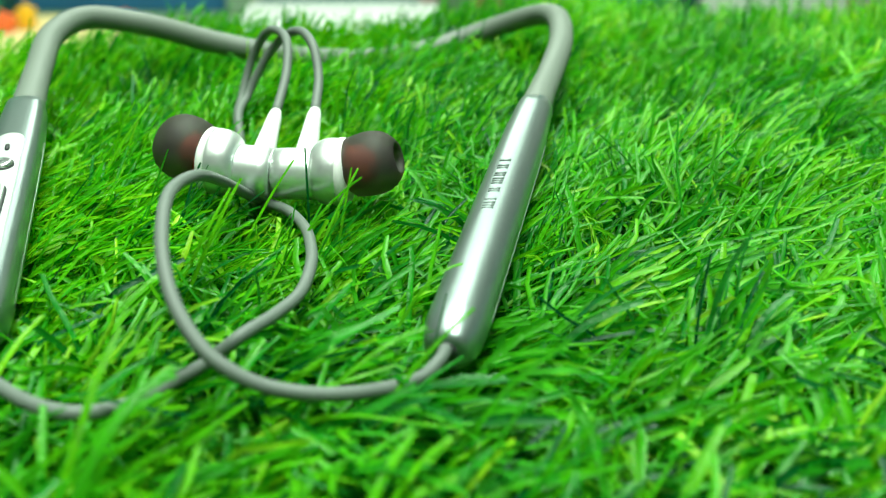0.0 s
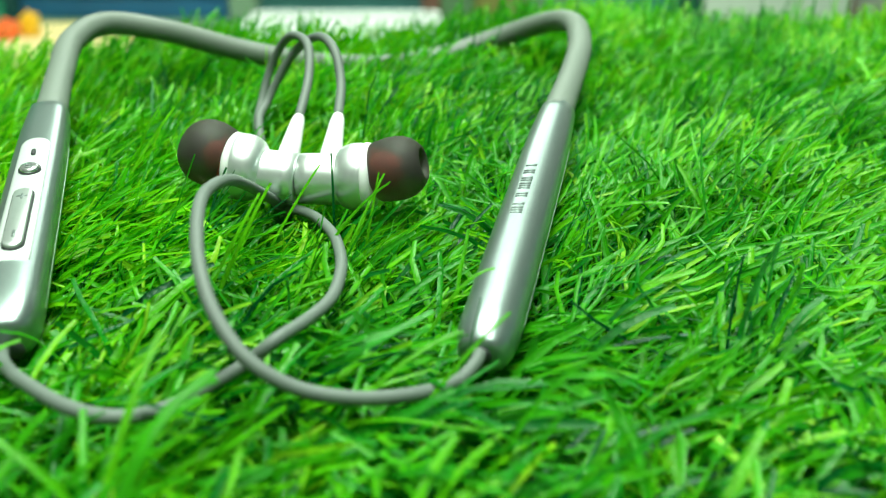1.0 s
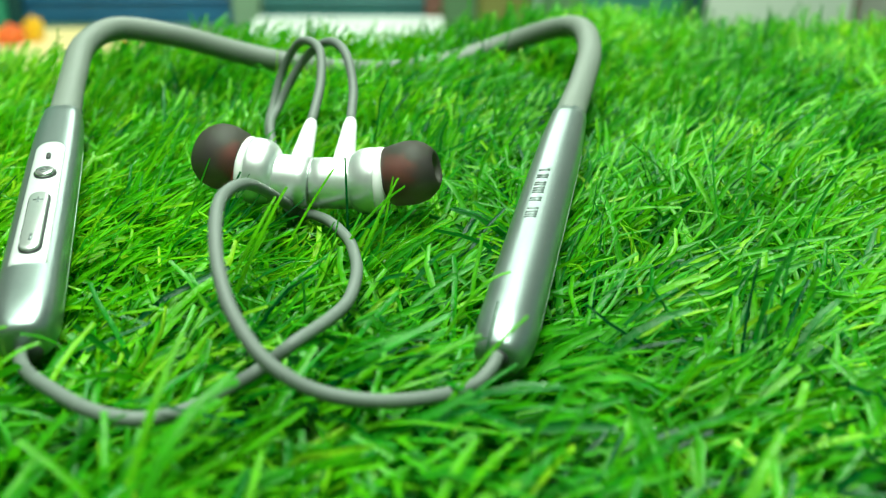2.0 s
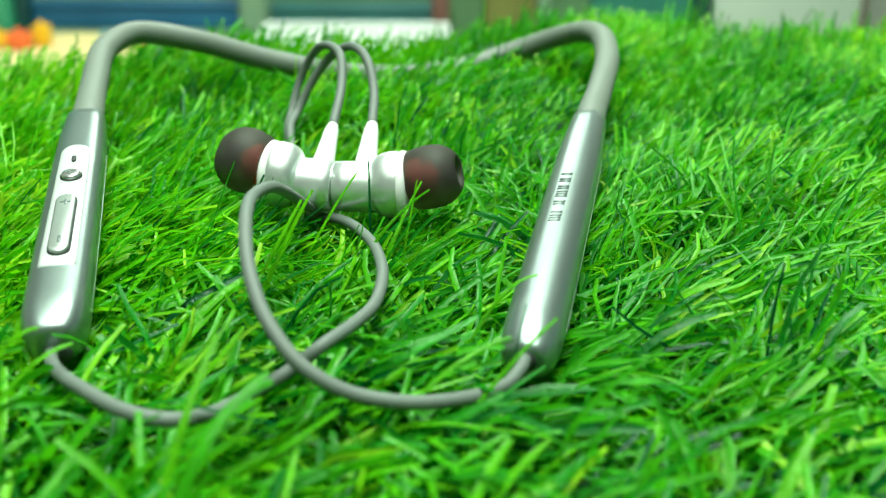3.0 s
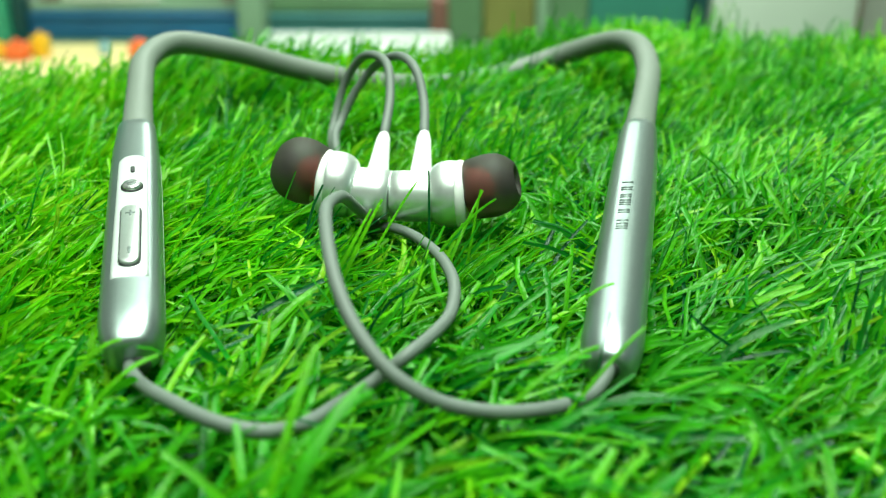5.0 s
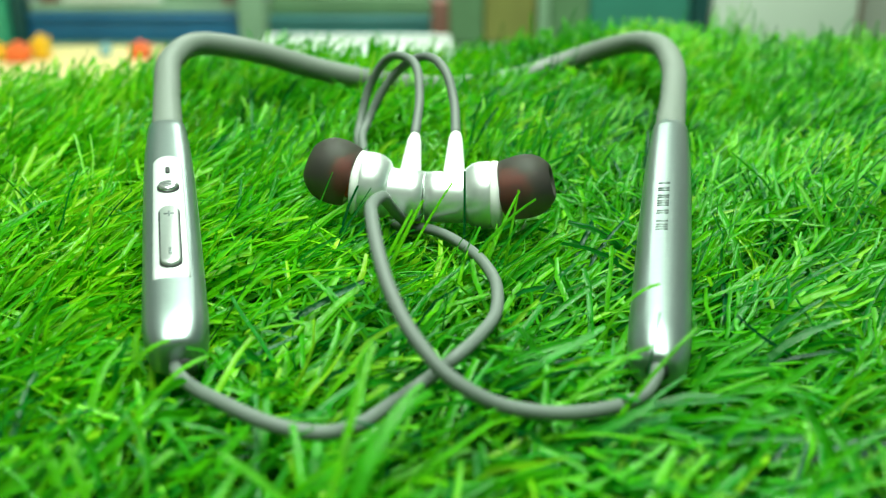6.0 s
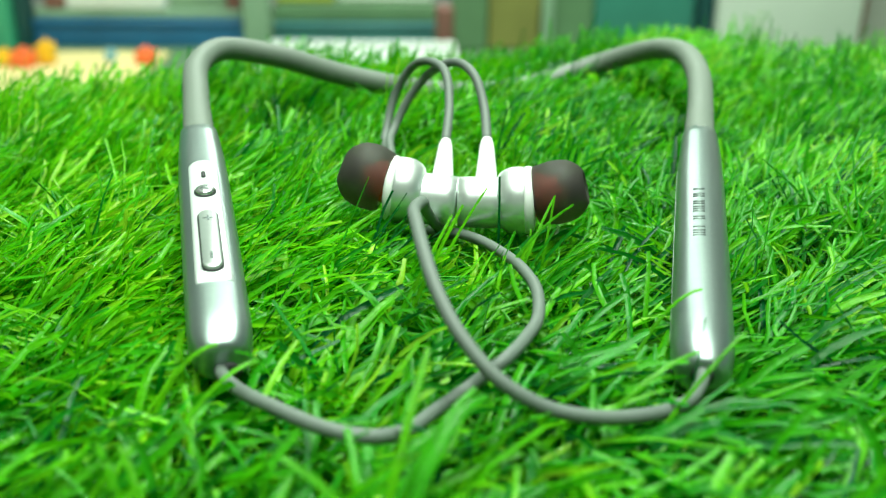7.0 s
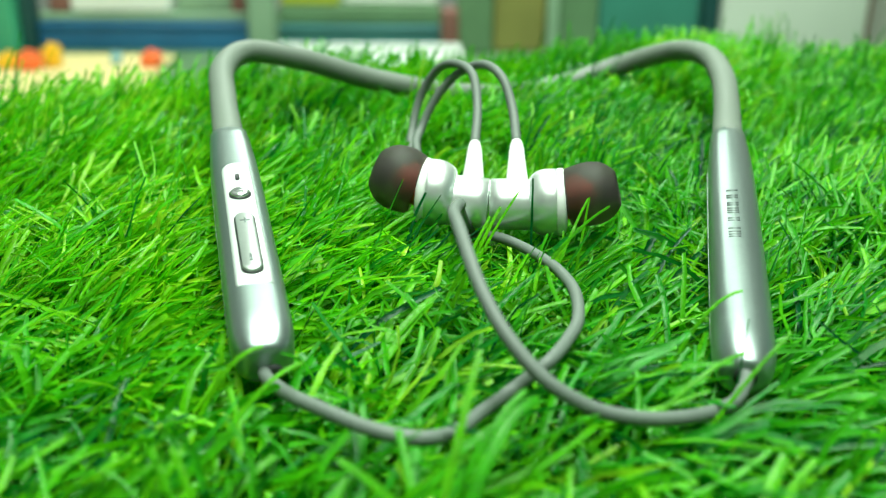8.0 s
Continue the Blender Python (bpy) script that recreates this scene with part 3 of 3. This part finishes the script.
def grass(name, n, seed, bounds, length, lean, bend, width, curl, cap, label, keep, tint=0.0, kinks=0.20):
    """Many plastic blades in tufts: each a narrow curved ribbon rooted in the mat."""
    g = np.random.default_rng(seed)
    tufts = n // 11
    tx, ty = g.uniform(bounds[0], bounds[1], tufts), g.uniform(bounds[2], bounds[3], tufts)
    # lean directions drift slowly over the mat; some clumps lie across the rest
    flow = 0.42 + 0.30 * np.sin(tx * 23 + 1.7 * np.sin(ty * 31)) + 0.30 * np.sin(ty * 27 + 2.1 + tx * 11) + g.normal(0, 0.44, tufts) * (1 + 0.9 * np.clip((0.17 - ty) / 0.06, 0, 1))
    flow = np.where(g.random(tufts) < np.clip(0.26 - 0.8 * ty, 0.03, 0.16), math.pi - 0.5 + g.normal(0, 0.9, tufts), flow)
    flat = np.clip(1.22 - 2.6 * (ty - 0.10), 0.42, 1.12)                  # the pile lies flatter in front and stands up towards the back
    slope = np.radians(g.uniform(*lean, tufts)) * flat
    # Darker towards the front; far haze painted as paler tone at back right.
    tuft_tone = 0.5 + 0.13 * np.sin(tx * 61 + 2.0 * np.sin(ty * 47)) * np.sin(ty * 53 + 1.1) - 0.03 * np.sin(tx * 17 + 0.6) + 0.8 * np.clip(ty - 0.25, 0, 0.15) * np.clip(tx * 8, 0, 1) - 1.3 * np.clip(0.17 - ty, 0, 0.10) + g.normal(0, 0.16, tufts)
    # Paler at the left, darker around the cable loop.
    tuft_tone += 0.09 * np.clip((-tx - 0.085) / 0.02, 0, 1) * np.clip((ty - 0.14) / 0.03, 0, 1) - 0.07 * np.exp(-((tx + 0.035) / 0.03) ** 2 - ((ty - 0.16) / 0.04) ** 2)
    who = g.integers(0, tufts, n)
    x, y = tx[who] + g.normal(0, 0.0030, n), ty[who] + g.normal(0, 0.0030, n)
    az, a0 = flow[who] + g.normal(0, 0.34, n), slope[who] + g.normal(0, 0.20, n)
    swing = (g.normal(0, curl, tufts) * np.clip(1.5 - 3.0 * ty, 0.3, 1))[who]
    shade = np.clip(tuft_tone[who] + tint + g.normal(0, 0.11, n), 0, 0.92)
    ok = (y < EDGE(x) - 0.001) & keep(x, y)
    x, y, az, a0, swing, shade = x[ok], y[ok], az[ok], a0[ok], swing[ok], shade[ok]
    n = len(x)
    L = g.uniform(*length, n) * (0.85 + 0.15 * np.sin(x * 40) * np.sin(y * 37))
    bd = np.radians(g.uniform(*bend, n)) * np.clip(1.5 - 3.0 * y, 0.3, 1)
    kink = swing + g.normal(0, curl * 0.5, n)
    w = g.uniform(*width, n) * (1 + 0.40 * np.clip((0.19 - y) / 0.06, 0, 1))
    seg = 6
    wave = g.normal(0, kinks, (n, seg + 1))
    P = np.zeros((n, seg + 1, 3))
    P[:, 0] = np.stack([x, y, np.zeros(n)], 1)
    D = np.zeros((n, seg + 1, 3))
    for i in range(seg + 1):
        u = i / seg
        th = a0 + bd * u ** 1.3
        ph = az + kink * u * u + wave[:, i]
        th = th + wave[:, seg - i] * 0.6
        D[:, i] = np.stack([np.sin(th) * np.cos(ph), np.sin(th) * np.sin(ph), np.cos(th)], 1)
        if i:
            P[:, i] = P[:, i - 1] + (D[:, i] + D[:, i - 1]) / 2 * (L / seg)[:, None]
    P[..., 2] = np.maximum((cap * np.clip(0.5 + 2.8 * y, 1, 1.28))[:, None] * np.tanh(P[..., 2] / (cap * np.clip(0.5 + 2.8 * y, 1, 1.28))[:, None]), 0.0008)     # the pile is pressed down
    # blades give way to what lies on them
    lines = [(np.array([tuple(p) for p in tube_line]), 0.0042, 0, 0.35), (np.array([tuple(p) for p in line_r]), 0.0018, 0.08, 0.28), (np.array([tuple(p) for p in line_l]), 0.0018, 0.36, 0.5)]
    for a, b, r in ((POD_A, POD_B, 0.0064), (POD_C, POD_D, 0.0060), (tuple(TIP_L + (TIP_L - JOINT) * 0.22), tuple(JOINT), 0.0074), (tuple(JOINT), tuple(TIP_R + (TIP_R - JOINT) * 0.22), 0.0074)):
        k = np.linspace(0, 1, 40)[:, None]
        lines.append((np.array(a) * (1 - k) + np.array(b) * k, r, 0.16 if r < 0.007 else 0.0, 0.04 if r < 0.007 else 0.7))
    fine = np.concatenate([P, (P[:, 1:] + P[:, :-1]) / 2], 1)
    good = np.ones(n, bool)
    rare = g.random(n)
    for pts, r, soft, loose in lines:
        lo, hi = pts.min(0) - 0.012, pts.max(0) + 0.012
        near = np.where(((fine[..., 0] > lo[0]) & (fine[..., 0] < hi[0]) & (fine[..., 1] > lo[1]) & (fine[..., 1] < hi[1])).any(1))[0]
        for s in range(0, len(near), 2000):
            idx = near[s:s + 2000]
            q = fine[idx]
            d2 = ((q[:, :, None, :2] - pts[None, None, ::2, :2]) ** 2).sum(3)
            j = d2.argmin(2)
            flat, dz = np.sqrt(d2.min(2)), q[..., 2] - pts[::2][j][..., 2]
            inside = ((flat ** 2 + dz ** 2) < r * r).any(1)
            high = pts[::2][j][..., 2] > 0.0165
            over = ((flat < r * 1.25) & (dz > 0) & high).any(1)
            ends = ((flat < r * 1.25) & (dz > 0) & (j < soft * len(pts) / 2)).any(1)
            over &= ~(ends & (rare[idx] < 0.6))
            good[idx[inside | (over & (rare[idx] > loose))]] = False
    P, D, w, az, shade = P[good], D[good], w[good], az[good], shade[good]
    n = len(P)
    roll = g.normal(0, 0.6, n)
    side = np.stack([-np.sin(az), np.cos(az), np.zeros(n)], 1)[:, None, :] * np.cos(roll)[:, None, None]
    nrm = np.cross(D, np.stack([-np.sin(az), np.cos(az), np.zeros(n)], 1)[:, None, :])
    side = side + nrm * np.sin(roll)[:, None, None]
    taper = np.array([0.75, 1.0, 1.0, 1.0, 1.0, 0.95, 0.75])[None, :, None]
    half = side * (w / 2)[:, None, None] * taper
    fold = np.cross(half, D) * 0.45                                       # a shallow crease along the middle
    V = np.stack([P - half, P + fold, P + half], 2).reshape(-1, 3)
    base = (np.arange(n) * (seg + 1) * 3)[:, None, None] + (np.arange(seg) * 3)[None, :, None] + np.arange(2)[None, None, :]
    F4 = np.stack([base, base + 1, base + 4, base + 3], 3).reshape(-1)
    me = bpy.data.meshes.new(name)
    me.vertices.add(len(V))
    me.vertices.foreach_set("co", V.ravel().astype(np.float32))
    me.loops.add(len(F4))
    me.loops.foreach_set("vertex_index", F4.astype(np.int32))
    me.polygons.add(len(F4) // 4)
    me.polygons.foreach_set("loop_start", np.arange(0, len(F4), 4, dtype=np.int32))
    me.polygons.foreach_set("use_smooth", np.ones(len(F4) // 4, bool))
    me.update(calc_edges=True)
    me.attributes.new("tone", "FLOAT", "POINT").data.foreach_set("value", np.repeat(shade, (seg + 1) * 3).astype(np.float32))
    me.attributes.new("rib", "FLOAT", "POINT").data.foreach_set("value", np.tile(np.array([0, 1, 0], np.float32), n * (seg + 1)))
    me.materials.append(GRASS)
    return tagged(new(name, me), label, "grass", "", "stuff")


INNER = lambda x, y: (np.abs(x + 0.02) < 0.10 + 0.50 * np.maximum(y, 0)) & (y > 0.05)
OUTER = lambda x, y: ~INNER(x, y)
LABEL = "bright green glossy plastic blades of artificial grass"
grass("grass", 70000, 5, (-0.34, 0.34, 0.05, 0.47), (0.028, 0.050), (34, 62), (10, 65), (0.0006, 0.0014), 0.7, 0.028, LABEL, INNER)
grass("curled_grass", 76000, 7, (-0.34, 0.34, 0.05, 0.47), (0.020, 0.040), (10, 60), (60, 190), (0.0003, 0.0006), 2.6, 0.0262, "thin curled green plastic thatch between the blades", INNER, 0.04, 0.40)
grass("upright_grass", 24000, 8, (-0.34, 0.34, 0.05, 0.47), (0.026, 0.046), (30, 58), (5, 40), (0.0006, 0.0013), 0.35, 0.034, "thin plastic blades standing out of the artificial grass", INNER)
grass("grass_around", 30000, 6, (-0.44, 0.46, -0.30, 0.51), (0.026, 0.050), (18, 55), (20, 75), (0.0014, 0.0024), 0.6, 0.028, LABEL, OUTER)
grass("tall_grass", 2600, 9, (-0.34, 0.34, 0.10, 0.47), (0.034, 0.052), (20, 48), (5, 30), (0.0004, 0.0009), 0.5, 0.060, "single dark long blades standing out of the artificial grass", INNER, -0.17)


def grass_blade(base, knee, tip, width, tone, label):
    """One long plastic blade: a creased ribbon from its root over a bend to a cut tip."""
    bm = bmesh.new()
    a, b, c = Vector(base), Vector(knee), Vector(tip)
    rows = []
    for k in range(13):
        u = k / 12
        p = a * (1 - u) ** 2 + b * 2 * u * (1 - u) + c * u * u
        d = ((b - a) * (1 - u) + (c - b) * u).normalized()
        side = d.cross(Vector((0, -0.6, 0.8))).normalized() * width * 0.36 * (1 - 0.35 * u ** 4)
        rows.append([bm.verts.new(q) for q in (p - side, p + side.cross(d) * 0.45, p + side)])
    for r, q in zip(rows, rows[1:]):
        for i in (0, 1):
            bm.faces.new((r[i], r[i + 1], q[i + 1], q[i]))
    ob = part("grass_blade", bm, GRASS, None)
    ob.data.attributes.new("tone", "FLOAT", "POINT").data.foreach_set("value", [tone] * len(ob.data.vertices))
    ob.data.attributes.new("rib", "FLOAT", "POINT").data.foreach_set("value", [0.0, 1.0, 0.0] * (len(ob.data.vertices) // 3))
    return tagged(ob, label, "grass blade", "single blades over the earphones")


PALE, DEEP_BLADE = "pale green plastic blade bent up before the earphones", "thin dark green plastic blade standing before the earphones"
grass_blade((-0.0300, 0.2030, 0.0), (-0.0297, 0.2040, 0.020), (-0.0299, 0.2050, 0.0335), 0.0008, 0.02, DEEP_BLADE)
grass_blade((-0.0510, 0.1930, 0.0), (-0.0400, 0.2010, 0.021), (-0.0325, 0.2056, 0.0307), 0.0009, 0.62, PALE)
grass_blade((-0.0330, 0.1840, 0.0), (-0.0235, 0.1960, 0.022), (-0.0182, 0.2010, 0.0303), 0.0010, 0.64, PALE)
grass_blade((-0.0400, 0.1800, 0.0), (-0.0290, 0.1880, 0.025), (-0.0162, 0.1872, 0.0336), 0.0010, 0.6, PALE)
grass_blade((-0.0250, 0.1850, 0.0), (-0.0215, 0.1900, 0.020), (-0.0190, 0.1950, 0.0328), 0.0008, 0.7, PALE)
grass_blade((-0.0560, 0.1700, 0.0), (-0.0450, 0.1740, 0.027), (-0.0389, 0.1800, 0.0361), 0.0012, 0.66, PALE)
grass_blade((-0.0600, 0.1690, 0.0), (-0.0470, 0.1720, 0.025), (-0.0410, 0.1790, 0.0345), 0.0011, 0.62, PALE)
grass_blade((-0.0060, 0.1330, 0.0), (-0.0022, 0.1400, 0.020), (0.0006, 0.1470, 0.0283), 0.0005, 0.05, DEEP_BLADE)
grass_blade((-0.0330, 0.1260, 0.0), (-0.0156, 0.1310, 0.0270), (-0.0025, 0.1380, 0.0269), 0.0012, 0.6, PALE)
grass_blade((-0.0200, 0.1270, 0.0), (-0.0065, 0.1320, 0.0230), (0.0050, 0.1395, 0.0296), 0.0011, 0.62, PALE)
grass_blade((-0.0150, 0.1520, 0.0), (-0.0060, 0.1580, 0.0270), (0.0035, 0.1600, 0.0275), 0.0010, 0.66, PALE)
grass_blade((-0.0960, 0.1360, 0.0), (-0.0880, 0.1395, 0.0260), (-0.0800, 0.1425, 0.0258), 0.0013, 0.66, PALE)
grass_blade((-0.0930, 0.1260, 0.0), (-0.0820, 0.1310, 0.0260), (-0.0729, 0.1380, 0.0254), 0.0012, 0.60, PALE)
grass_blade((-0.0900, 0.2150, 0.0), (-0.0830, 0.2200, 0.0200), (-0.0690, 0.2280, 0.0370), 0.0012, 0.64, PALE)
grass_blade((-0.0540, 0.0980, 0.0), (-0.0470, 0.1090, 0.0330), (-0.0378, 0.1200, 0.0295), 0.0026, 0.40, PALE)
grass_blade((-0.0560, 0.1010, 0.0), (-0.0500, 0.1100, 0.0270), (-0.0459, 0.1240, 0.0350), 0.0018, 0.66, PALE)
grass_blade((-0.0560, 0.1080, 0.0), (-0.0480, 0.1140, 0.0270), (-0.0390, 0.1240, 0.0285), 0.0016, 0.45, PALE)
